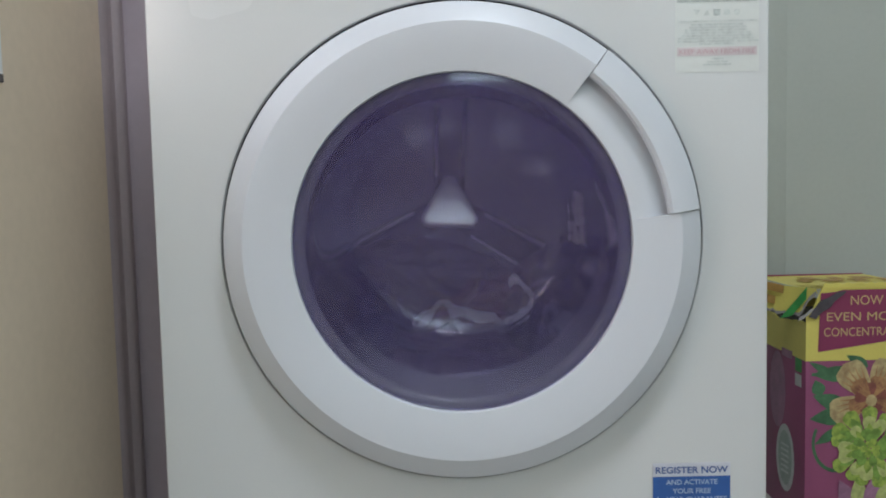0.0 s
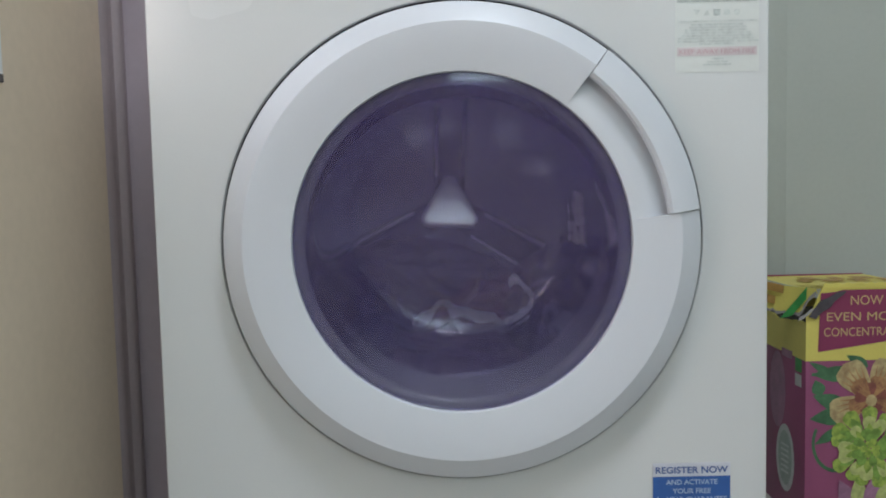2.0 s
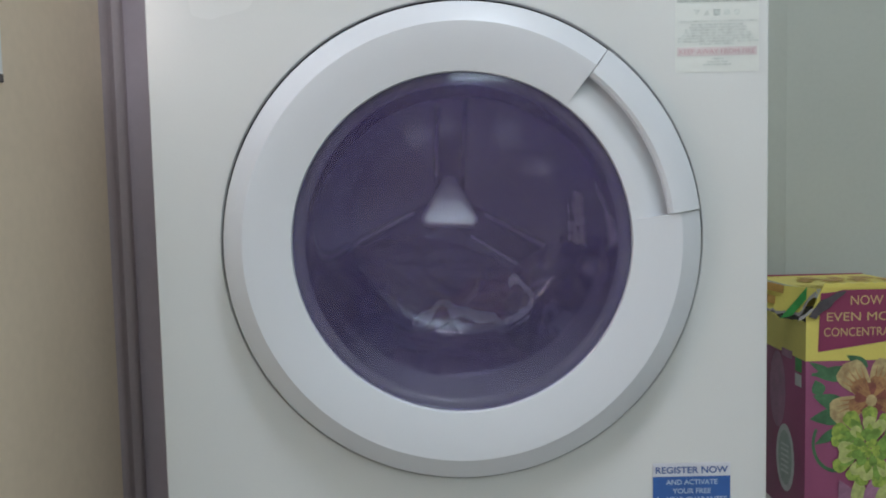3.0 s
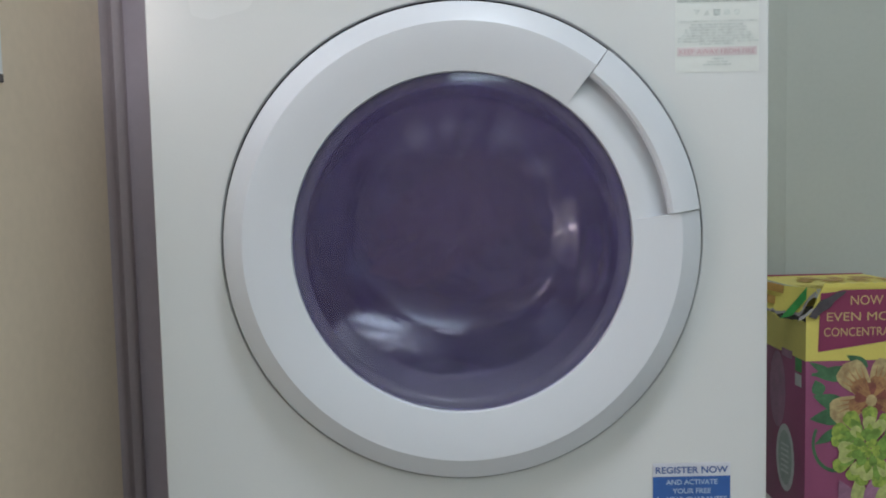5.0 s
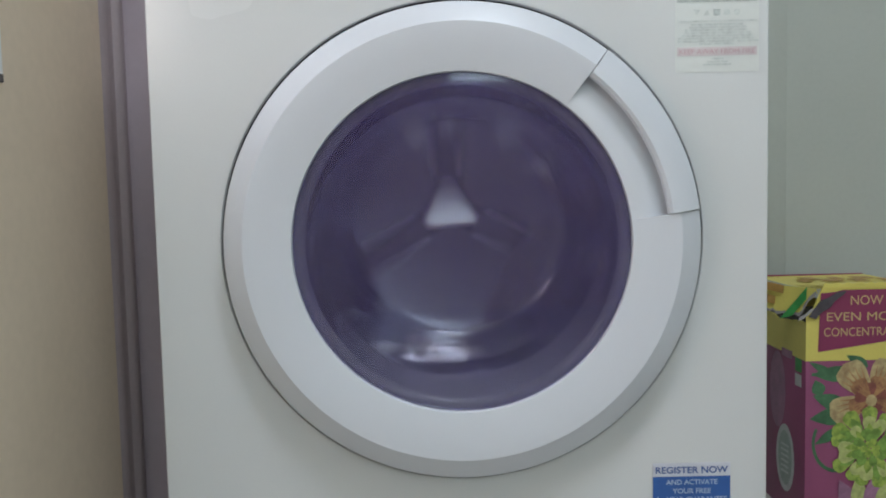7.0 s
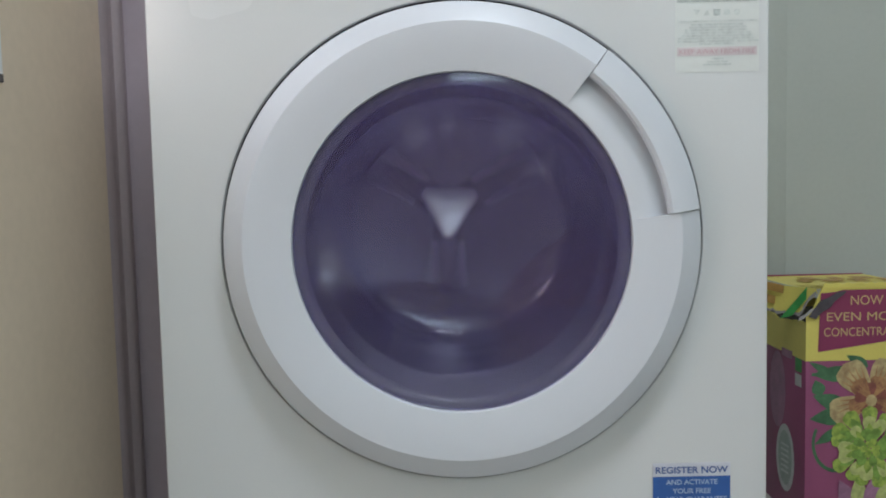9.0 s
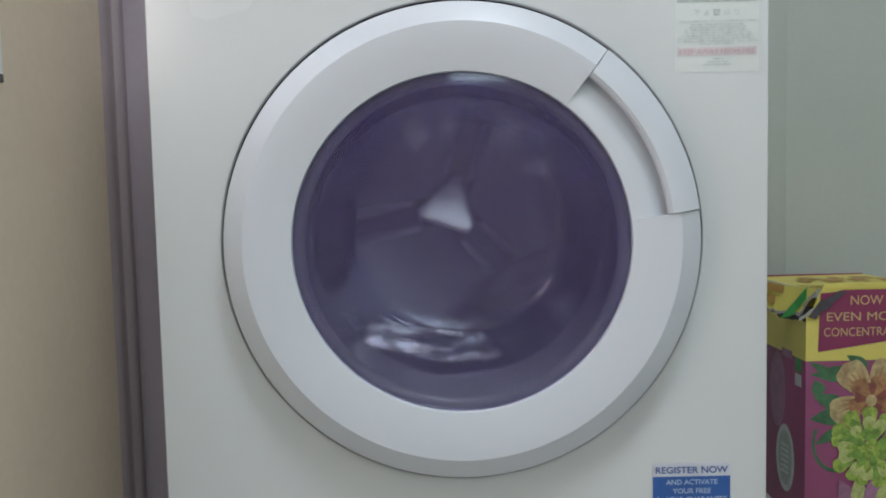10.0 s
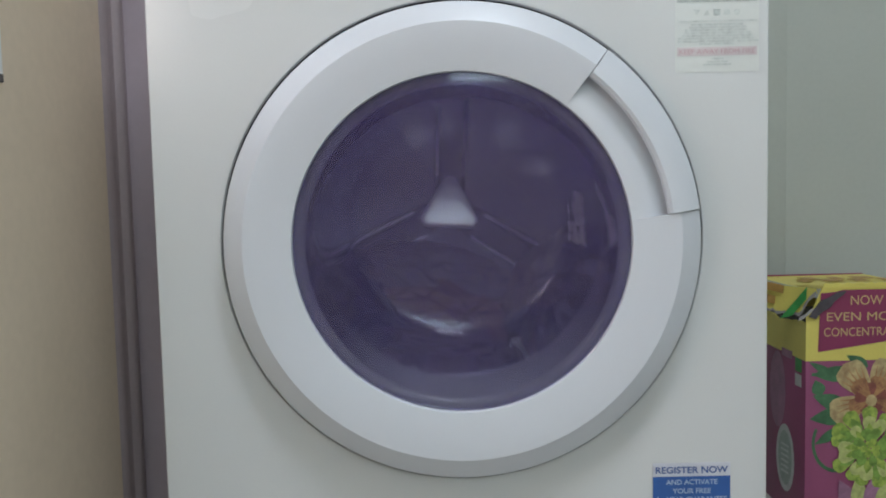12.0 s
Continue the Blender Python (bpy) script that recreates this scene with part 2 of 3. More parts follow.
setting("wall_right", box(XR, XR + 0.1, YF, YB, 0, ZC), GREY_WALL, "plain grey-green painted side wall", "wall")
bm = box(XL - 0.3, -0.02, YF - 0.1, YF, 0, ZC)
box(0.92, XR + 0.1, YF - 0.1, YF, 0, ZC, bm=bm)
box(-0.02, 0.92, YF - 0.1, YF, 0, 1.02, bm=bm)
box(-0.02, 0.92, YF - 0.1, YF, 1.92, ZC, bm=bm)
setting("wall_front", bm, BEIGE, "plain beige painted wall with an added window opening", "wall")
# unseen window, added to light the machine from the front
window = thing("added_window", "unseen white-framed window, added for light from the front", "window", "", "structure")
bm = bmesh.new()
for x0, x1, z0, z1 in ((-0.02, 0.01, 1.02, 1.92), (0.89, 0.92, 1.02, 1.92), (0.01, 0.89, 1.89, 1.92), (0.01, 0.89, 1.02, 1.05)):
    box(x0, x1, YF - 0.08, YF + 0.004, z0, z1, bm=bm)
part("window_frame", bm, WHITE_PAINT, window, "", False)

pane = part("pane", box(0.01, 0.89, YF - 0.070, YF - 0.065, 1.05, 1.89), PANE_GLASS, window, "", False)
pane.visible_shadow = False

# left wall with a window opening
WY0, WY1, WZ0, WZ1 = -1.15, -0.0225, 0.6139, 1.5
bm = box(XL - 0.12, XL, WY1, 0.19, 0, ZC)
box(XL - 0.12, XL, YF, WY0, 0, ZC, bm=bm)
box(XL - 0.12, XL, WY0, WY1, 0, WZ0, bm=bm)
box(XL - 0.12, XL, WY0, WY1, WZ1, ZC, bm=bm)
setting("wall_left", bm, BEIGE, "beige painted side wall beside the washing machine", "wall")
window = thing("window_1", "white-framed window in the beige side wall", "window", "", "structure")
bm = bmesh.new()
for y0, y1, z0, z1 in ((WY0, WY0 + 0.04, WZ0, WZ1), (WY1 - 0.04, WY1, WZ0, WZ1), (WY0 + 0.04, WY1 - 0.04, WZ1 - 0.04, WZ1), (WY0 + 0.04, WY1 - 0.04, WZ0 + 0.02, WZ0 + 0.06)):
    box(XL - 0.11, XL + 0.0015, y0, y1, z0, z1, bm=bm)
part("window_frame", bm, WHITE_PAINT, window, "", False)
part("window_sill", box(XL - 0.11, XL + 0.0022, WY0, WY1 + 0.0003, WZ0 - 0.004, WZ0 + 0.004, 0.001), SILL_LINE, window, "dark sill edge", False)
pane = part("pane", box(XL - 0.095, XL - 0.090, WY0 + 0.04, WY1 - 0.04, WZ0 + 0.06, WZ1 - 0.04), PANE_GLASS, window, "", False)
pane.visible_shadow = False

# moulded frame and recessed panel on the side wall, deep beside the machine
def moulding():
    pts = [(0.19, -0.430), (0.19, -0.4262), (0.197, -0.4240), (0.206, -0.4236), (0.216, -0.4250), (0.225, -0.4278), (0.233, -0.4278),
           (0.240, -0.4238), (0.248, -0.4230), (0.256, -0.4244), (0.264, -0.4300), (0.276, -0.4335), (0.290, -0.4350), (0.290, -0.52), (0.19, -0.52)]
    bm = bmesh.new()
    lo = [bm.verts.new((x, y, 0.0)) for y, x in pts]
    hi = [bm.verts.new((x, y, ZC)) for y, x in pts]
    for i in range(len(pts)):
        j = (i + 1) % len(pts)
        bm.faces.new((lo[i], lo[j], hi[j], hi[i]))
    bm.faces.new(lo)
    bm.faces.new(hi)
    return bm


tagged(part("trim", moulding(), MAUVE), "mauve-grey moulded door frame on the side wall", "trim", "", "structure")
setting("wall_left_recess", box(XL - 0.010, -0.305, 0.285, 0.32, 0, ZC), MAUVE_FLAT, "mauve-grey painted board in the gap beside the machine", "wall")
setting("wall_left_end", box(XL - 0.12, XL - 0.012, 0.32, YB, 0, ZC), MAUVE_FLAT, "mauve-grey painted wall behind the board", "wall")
tagged(part("trim_back", box(0.30, 0.5785, YB - 0.002, YB + 0.01, 0, ZC, 0.0005), GREY_WALL), "grey-green painted board on the wall", "trim", "", "structure")

# unseen ceiling fitting, added as the overhead source
lamp = thing("added_ceiling_light", "unseen square ceiling light, added to light the room", "light")
part("housing", box(LX - 0.28, LX + 0.28, LY - 0.28, LY + 0.28, 2.36, 2.40, 0.008), WHITE_PAINT, lamp)
part("diffuser", box(LX - 0.26, LX + 0.26, LY - 0.26, LY + 0.26, 2.345, 2.36, 0.004), LAMP_GLOW, lamp, "glowing white diffuser")

# ---- washing machine ----
DZ = 0.45          # height of the door's middle
R_GLASS = 0.1606
HX, HZ = -0.0095, 0.4775   # the drum's axle
DRUM_BACK = 0.405


def smooth(a, b, t):
    u = min(1.0, max(0.0, (t - a) / (b - a)))
    return u * u * (3 - 2 * u)


def arm_half(r):
    return 0.0225 + 0.02 * max(0.0, r - 0.05)


def web_height(r):
    """Depth of the drum's back between its arms: dished towards the room."""
    return -0.32 * max(0.0, r - 0.03) - 0.004


def arm_floor(r):
    return 0.012 + 0.26 * max(0.0, r - 0.03)


def front_panel():
    """A sheet with a round opening and a slightly dished rim round it."""
    bm = bmesh.new()
    n, w, z0, z1 = 192, 0.2955, 0.10, 0.846
    rings = [(0.2338, 0.0060), (0.2338, 0.0030), (0.2346, 0.0008), (0.2372, 0.0)]
    cols = []
    for i in range(n):
        a = math.tau * i / n
        c, s = math.cos(a), math.sin(a)
        col = [bm.verts.new((r * c, y, DZ + r * s)) for r, y in rings]
        far = min(w / abs(c) if abs(c) > 1e-6 else 9, ((z1 - DZ) if s > 0 else (DZ - z0)) / abs(s) if abs(s) > 1e-6 else 9)
        col.append(bm.verts.new((far * c, 0.0, DZ + far * s)))
        cols.append(col)
    for i in range(n):
        p, q = cols[i], cols[(i + 1) % n]
        for j in range(len(p) - 1):
            bm.faces.new((p[j], p[j + 1], q[j + 1], q[j]))
    for x, z in ((w, z1), (-w, z1), (-w, z0), (w, z0)):
        v = bm.verts.new((x, 0, z))
        best = min(range(n), key=lambda i: ((cols[i][-1].co + cols[(i + 1) % n][-1].co) / 2 - v.co).length)
        near = [cols[best][-1], cols[(best + 1) % n][-1]]
        if all((u.co - v.co).length > 1e-4 for u in near):
            bm.faces.new((near[0], v, near[1]))
    return bm


def build_machine():
    m = thing("washing_machine", "white front-loading washing machine with a round glass door, running a wash", "washing machine")
    part("front_panel", front_panel(), ENAMEL, m)
    for s in (-1, 1):
        part("side_panel", box(*sorted((s * 0.2975, s * 0.2895)), 0.0004, 0.56, 0.02, 0.846, 0.0015), ENAMEL, m)
    part("top_panel", box(-0.2975, 0.2975, 0.0, 0.57, 0.848, 0.872, 0.004), ENAMEL, m)
    part("back_panel", box(-0.289, 0.289, 0.548, 0.556, 0.03, 0.845), ENAMEL, m)
    part("plinth", box(-0.289, 0.289, 0.012, 0.03, 0.0, 0.099), ENAMEL, m)
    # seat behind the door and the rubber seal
    # near-black colour paints the shade in the gap round the door
    part("door_seat", lathe_open([(0.2337, 0.0055), (0.2341, 0.050), (0.182, 0.050), (0.176, 0.026)], 0, DZ), GAP_SHADE, m, "recess behind the door, coloured near-black as shade")
    gasket = lathe_open([(0.176, 0.026), (0.170, 0.020), (0.166, 0.028), (0.166, 0.045), (0.176, 0.055), (0.176, 0.066), (0.166, 0.074), (0.159, 0.080), (0.153, 0.090), (0.154, 0.097), (0.160, 0.103), (0.18, 0.11)], 0, DZ)
    part("door_seal", gasket, RUBBER, m, "grey folded rubber door seal")

    # door: turned ring, with a cut-out over the grip
    door = part("door", lathe([(R_GLASS, 0.006), (R_GLASS, -0.0232), (0.1612, -0.0242), (0.166, -0.0254), (0.185, -0.0298), (0.2020, -0.0328), (0.2050, -0.0330),
                               (0.2228, -0.0232), (0.2254, -0.0210), (0.2262, -0.0180), (0.2257, 0.002), (0.221, 0.012)], 0, DZ, 52.0, 367.0, 216), DOOR_PLASTIC, m, "white plastic door ring")
    part("grip_recess", lathe([(R_GLASS, 0.006), (R_GLASS, -0.0230), (0.1612, -0.0238), (0.166, -0.0246), (0.174, -0.0244), (0.183, -0.0225), (0.190, -0.0195), (0.1950, -0.0180), (0.2030, -0.0175), (0.2030, 0.006)],
                              0, DZ, 7.0, 52.0, 48), DOOR_PLASTIC, door, "hollowed finger recess")
    part("handle", lathe([(0.1935, -0.0285), (0.1945, -0.0330), (0.1975, -0.0352), (0.2050, -0.0350), (0.2228, -0.0250), (0.2256, -0.0225), (0.2264, -0.0180), (0.2259, 0.002), (0.2032, 0.006), (0.2032, -0.0240), (0.1990, -0.0275)],
                         0, DZ, 7.2, 51.8, 48), DOOR_PLASTIC, door, "raised curved grip bar")
    # glass bowl, a shell that reaches into the drum
    outer = [(0.1592, -0.0105), (0.1570, -0.0102), (0.1525, -0.0085), (0.1475, -0.002), (0.140, 0.012), (0.132, 0.036), (0.1225, 0.060), (0.1172, 0.0725), (0.1152, 0.0762), (0.1120, 0.0790), (0.1080, 0.0806), (0.080, 0.0840), (0.050, 0.0865), (0.0008, 0.0875)]
    inner = [(0.0008, 0.0925), (0.050, 0.0915), (0.080, 0.0893), (0.1095, 0.0862), (0.1145, 0.0842), (0.1185, 0.0805), (0.1215, 0.0745), (0.1270, 0.061), (0.1365, 0.038), (0.145, 0.013), (0.1520, -0.004), (0.1592, -0.006)]
    bm = lathe(outer + inner, 0, DZ)
    for v in bm.verts:
        v.co.z += 0.011 * smooth(-0.01, 0.085, v.co.y)      # the bowl's bottom lies a little above its rim's middle
    bowl = part("glass_bowl", bm, DOOR_GLASS, door, "clear deep glass bowl of the door")
    bowl.visible_shadow = False
    cover = lathe([(0.1603, -0.0160), (0.1603, -0.0204), (0.1594, -0.0214), (0.120, -0.0222), (0.060, -0.0227), (0.0006, -0.0229), (0.0006, -0.0209), (0.060, -0.0207), (0.120, -0.0202), (0.1570, -0.0194), (0.1580, -0.0160)], 0, DZ)
    part("inner_trim", lathe([(0.1600, -0.0155), (0.1575, -0.0156), (0.1545, -0.0148), (0.1520, -0.0130), (0.1500, -0.0100), (0.1506, -0.0084), (0.1600, -0.0112)], 0, DZ), TRIM_BLACK, door, "dark glossy inner rim of the door")
    cover = part("smoked_cover", cover, SMOKED, door, "smoked window cover with a painted purple veil of light")
    cover.visible_shadow = False

    # painted reflections near the top of the cover
    for x, z, rx, rz in ((-0.040, 0.104, 0.016, 0.022), (-0.011, 0.112, 0.011, 0.015), (0.045, 0.104, 0.018, 0.020), (0.075, 0.070, 0.020, 0.012)):
        reflection_patch = part("reflection_patch", prism(oval(2, 2, 28), Matrix.Diagonal((1, 1, 0.0001, 1)), 1.0), REFLECTION_FILM, door, "faint pale patch that paints a reflection on the cover", False)
        reflection_patch.matrix_basis = Matrix.Translation((x, -0.0236, DZ + z)) @ Matrix.Rotation(radians(90), 4, "X") @ Matrix.Diagonal((rx, rz, 1, 1))
        reflection_patch.visible_shadow = False

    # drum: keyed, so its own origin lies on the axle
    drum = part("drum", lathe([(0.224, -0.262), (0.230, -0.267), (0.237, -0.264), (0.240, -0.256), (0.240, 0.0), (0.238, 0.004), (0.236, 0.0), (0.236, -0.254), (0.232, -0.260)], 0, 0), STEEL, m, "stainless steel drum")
    bm = bmesh.new()
    rings, n = 110, 540
    cols = []
    for i in range(n):
        a = math.tau * i / n
        col = []
        for j in range(rings + 1):
            r = 0.004 + 0.233 * j / rings
            x, z = r * math.cos(a), r * math.sin(a)
            sunk = 0.0
            for k in range(3):
                ax = radians(90 + 120 * k)
                along = x * math.cos(ax) + z * math.sin(ax)
                across = abs(-x * math.sin(ax) + z * math.cos(ax))
                if along > 0:
                    sunk = max(sunk, (1 - smooth(arm_half(along) - 0.004, arm_half(along), across)) * smooth(0.020, 0.045, along))
            high = web_height(r)
            col.append(bm.verts.new((x, high + (arm_floor(r) - high) * sunk, z)))
        cols.append(col)
    for i in range(n):
        p, q = cols[i], cols[(i + 1) % n]
        for j in range(rings):
            bm.faces.new((p[j], p[j + 1], q[j + 1], q[j]))
    bm.faces.new([c[0] for c in cols])
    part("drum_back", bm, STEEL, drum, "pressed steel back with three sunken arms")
    # hub: a three-cornered cap with blunt corners and a low dome
    out = []
    for i in range(96):
        a = math.tau * i / 96
        side = abs((math.degrees(a) - 90 + 60) % 120 - 60)      # 0 at a corner, 60 at the middle of a side
        r = min(0.0285 / math.cos(radians(60 - side)), 0.0452 / math.cos(radians(side)))
        out.append((r * math.cos(a), r * math.sin(a)))
    bm = bmesh.new()
    levels = [(1.0, 0.010), (1.0, -0.0145), (0.98, -0.0156), (0.94, -0.0160), (0.75, -0.0163), (0.5, -0.0165), (0.1, -0.0166)]
    rows = [[bm.verts.new((x * k, y - 0.006, z * k)) for x, z in out] for k, y in levels]
    for p, q in zip(rows, rows[1:]):
        for i in range(96):
            bm.faces.new((p[i], p[(i + 1) % 96], q[(i + 1) % 96], q[i]))
    bm.faces.new(rows[-1])
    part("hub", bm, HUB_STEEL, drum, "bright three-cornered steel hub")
    # rolled bead along both edges of each arm, paler to paint its highlight
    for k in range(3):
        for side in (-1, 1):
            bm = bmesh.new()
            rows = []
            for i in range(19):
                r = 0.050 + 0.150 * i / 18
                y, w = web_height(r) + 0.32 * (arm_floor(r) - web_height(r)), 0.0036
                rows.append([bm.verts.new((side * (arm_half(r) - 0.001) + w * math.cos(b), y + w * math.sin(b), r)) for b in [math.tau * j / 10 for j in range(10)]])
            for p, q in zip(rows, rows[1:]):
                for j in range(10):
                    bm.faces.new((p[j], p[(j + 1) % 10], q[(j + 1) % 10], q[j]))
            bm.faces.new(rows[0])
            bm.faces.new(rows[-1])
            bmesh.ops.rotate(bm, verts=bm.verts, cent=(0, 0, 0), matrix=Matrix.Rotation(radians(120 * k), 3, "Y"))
            part("arm_bead", bm, HIGHLIGHT_STEEL, drum)
    for k in range(3):
        bm = box(-0.022, 0.022, -0.235, -0.03, -0.237, -0.185, 0.012)
        for v in bm.verts:
            v.co.x *= 0.55 + 0.45 * (-0.185 - v.co.z) / 0.052
            v.co = Matrix.Rotation(radians(120 * k + 60), 3, "Y") @ v.co
        part("drum_paddle", bm, STEEL, drum)
    return m, drum


machine, drum = build_machine()


# ---- stickers on the machine ----
def warning_sticker():
    s = thing("care_label", "pale printed warning sticker on the machine's front, mostly unreadable", "sticker")
    m = facing(0.2476, -0.0002, 0.6500)
    part("film", prism(rect(0.080, 0.084), m, 0.0001), STICKER_CLEAR, s, "", False)

    def bar(x, z, w, h, ink):
        part("print_bar", prism(rect(w, h), facing(x, -0.0005, z), 0.0001), ink, s, "", False)
    bar(0.2476, 0.6750, 0.076, 0.0025, INK_GREY)
    icons = ([(-3.4, 2.8), (3.4, 2.8), (0, -3.0)], [(-3.2, -2.8), (3.2, -2.8), (0, 3.2)], rect(6.4, 6.2), [(-3.6, -2.4), (3.6, -2.4), (2.2, 2.6), (-2.2, 2.6)], oval(6.2, 5.8))
    for i, icon in enumerate(icons):
        part("print_icon", prism([(x / 1000, z / 1000) for x, z in icon], facing(0.2284 + i * 0.0095, -0.0005, 0.6640), 0.0001), INK_GREY if i == 2 else INK_FAINT, s, "", False)
    bar(0.2476, 0.6560, 0.076, 0.0012, INK_FAINT)
    for i in range(8):
        bar(0.2476 + 0.001 * math.sin(i * 2.3), 0.6527 - i * 0.0026, (0.050 + 0.0045 * i) if i < 7 else 0.034, 0.0021, INK_FAINT)
    bar(0.2476, 0.6275, 0.076, 0.0082, INK_PINK)
    lettering("KEEP AWAY FROM FIRE", facing(0.2476, -0.0008, 0.6252), 0.072, 0.0045, 0.0002, INK_RED, s)
    for i, w in enumerate((0.012, 0.020, 0.027)):
        bar(0.2476, 0.6205 - i * 0.0027, w, 0.0017, INK_FAINT)


def guarantee_sticker():
    s = thing("guarantee_sticker", "blue and white sticker that invites registration, on the machine's front", "sticker")
    part("white_strip", prism(rect(0.0765, 0.0135), facing(0.2229, -0.0006, 0.2202), 0.0005), STICKER_WHITE, s, "", False)
    part("blue_field", prism(rect(0.0765, 0.050), facing(0.2229, -0.0006, 0.1884), 0.0005), STICKER_BLUE, s, "", False)
    f = 0.2229
    lettering("REGISTER NOW", facing(f, -0.0013, 0.2166), 0.0715, 0.0068, 0.0002, INK_BLUE, s, 0.02)
    lettering("AND ACTIVATE", facing(f, -0.0013, 0.2052), 0.0510, 0.0052, 0.0002, INK_PALE, s, 0.02)
    lettering("YOUR FREE", facing(f, -0.0013, 0.1962), 0.0380, 0.0052, 0.0002, INK_PALE, s, 0.02)
    lettering("YEAR GUARANTEE", facing(f + 0.005, -0.0013, 0.1874), 0.0600, 0.0055, 0.0002, INK_PALE, s, 0.02)
    part("print_bar", prism(rect(0.0016, 0.0055), facing(f - 0.0335, -0.0013, 0.1902), 0.0002), INK_PALE, s, "", False)


warning_sticker()
guarantee_sticker()


# ---- washing powder box ----
BX, BY, BW, BD = 0.4995, 0.35, 0.172, 0.172     # left front edge, front, width, depth


def fx(u):
    return BX + (u - 1425) * 0.000815


def fz(v):
    return 0.2464 + (640 - v) * 0.000833


def petal(length, width, n=9, tip=0.75):
    pts = []
    for i in range(n + 1):
        u = i / n
        pts.append((width / 2 * math.sin(math.pi * u ** tip), length * u))
    return pts + [(-x, y) for x, y in pts[-2:0:-1]]


def round_petal(length, width, n=10):
    pts = []
    for i in range(n + 1):
        u = i / n
        pts.append((width / 2 * (0.12 + 0.88 * u ** 0.8) * math.sqrt(max(0.0, 1 - u ** 5)), length * u))
    return pts + [(-x, y) for x, y in pts[-2::-1]]


def flap_foot(u):
    """The torn lower edge of the lid's flap, from the box's front corner (0) backwards."""
    return fz(561) + 0.007 * smooth(0.45, 1.0, u) + 0.034 * (1 - smooth(0.0, 0.24, u)) - 0.0014 * math.sin(u * 40) - 0.0010 * math.sin(u * 71)


def on_flap(u, z, lift):
    """A frame on the lid's splayed flap: local x towards the box's front corner, local y up, local z out."""
    return facing(BX + 0.014 - 0.056 * u - 0.004 * math.sin(math.pi * u) - 0.84 * lift, BY - 0.004 + u * 0.095 - 0.54 * lift, z) @ Matrix.Rotation(radians(-57), 4, "Y")


def powder_box():
    b = thing("detergent_box", "purple and yellow washing powder box with torn lid and flowers", "box")
    Z1 = fz(566)
    body = part("carton", box(BX, BX + BW, BY, BY + BD, 0.0, fz(640), 0.0012), CARD_PURPLE, b, "purple printed lower card")
    # open top of the carton: four walls that end in a torn edge
    bm = bmesh.new()
    n = 26
    for side in range(4):
        loops = []
        for i in range(n + 1):
            u = i / n
            x, y = ((BX + u * BW, BY), (BX + BW, BY + u * BD), (BX + BW - u * BW, BY + BD), (BX, BY + BD - u * BD))[side]
            nx, ny = ((0, 1), (-1, 0), (0, -1), (1, 0))[side]
            top = fz(562) + 0.0022 * math.sin(i * 2.1 + side) + 0.0016 * math.sin(i * 5.3)
            if side == 0:
                top = fz(556) + 0.042 * smooth(0.03, 0.16, u) + 0.0012 * math.sin(i * 3.7)
            if side == 3:
                top = fz(572) + 0.0030 * noise.noise(Vector((i * 0.45, 2.0, 0.0))) - 0.006 * smooth(0.2, 0.5, u) * (1 - smooth(0.55, 0.9, u))
            loops.append([bm.verts.new((x + nx * d, y + ny * d, z)) for d, z in ((0, fz(640)), (0, top), (0.0014, top), (0.0014, fz(640)))])
        for p, q in zip(loops, loops[1:]):
            for k in range(4):
                bm.faces.new((p[k], p[(k + 1) % 4], q[(k + 1) % 4], q[k]))
    part("torn_rim", bm, CARD_YELLOW, body, "yellow torn upper edge of the carton", False)
    # dark block that paints the shade under the open lid
    part("shade_block", box(BX + 0.003, BX + BW - 0.003, BY + 0.012, BY + BD - 0.003, fz(620), fz(575)), CARD_SHADOW, body, "dark block inside the carton, coloured as its shade", False)
    # lid, pushed up and tilted
    bm = bmesh.new()
    L = BX - 0.002
    zt = fz(514)
    top = [(L + 0.010, BY - 0.001, zt), (BX + BW + 0.001, BY - 0.001, zt + 0.001), (BX + BW + 0.001, BY + BD + 0.001, zt + 0.001), (L - 0.002, BY + BD + 0.001, zt), (L - 0.001, BY + 0.05, zt)]
    bm.faces.new([bm.verts.new(p) for p in top])
    bmesh.ops.solidify(bm, geom=bm.faces[:], thickness=0.0016)
    lid = part("lid", bm, CARD_YELLOW, b, "yellow card lid, torn loose at the corner", False)
    part("lid_back_edge", box(BX - 0.002, BX + BW, BY + BD - 0.004, BY + BD, zt + 0.0004, zt + 0.0026, 0.0004), CARD_PANEL, lid, "", False)
    for k in range(7):
        part("print_bar", prism(rect(0.016 + 0.006 * (k % 3), 0.030), Matrix.Translation((BX + 0.036 + k * 0.021, BY + 0.085 + 0.03 * (k % 2), zt + 0.0018)), 0.0003), PRINT_AMBER, lid, "", False)
    # side flap of the lid: bent card with a torn lower edge
    bm = bmesh.new()
    n = 22
    rows = []
    for i in range(n + 1):
        u = i / n
        y = BY - 0.004 + u * 0.095
        bulge = 0.014 - 0.056 * u - 0.004 * math.sin(math.pi * u)
        z_hi = zt + 0.001
        z_lo = flap_foot(u)
        rows.append([bm.verts.new((BX + bulge * (0.85 + 0.15 * w) - d, y, z_hi + (z_lo - z_hi) * w)) for d in (0.0, 0.0013) for w in (0, 0.5, 1)])
    order = (0, 1, 2, 5, 4, 3)
    for p, q in zip(rows, rows[1:]):
        for k in range(6):
            a, c = order[k], order[(k + 1) % 6]
            bm.faces.new((p[a], p[c], q[c], q[a]))
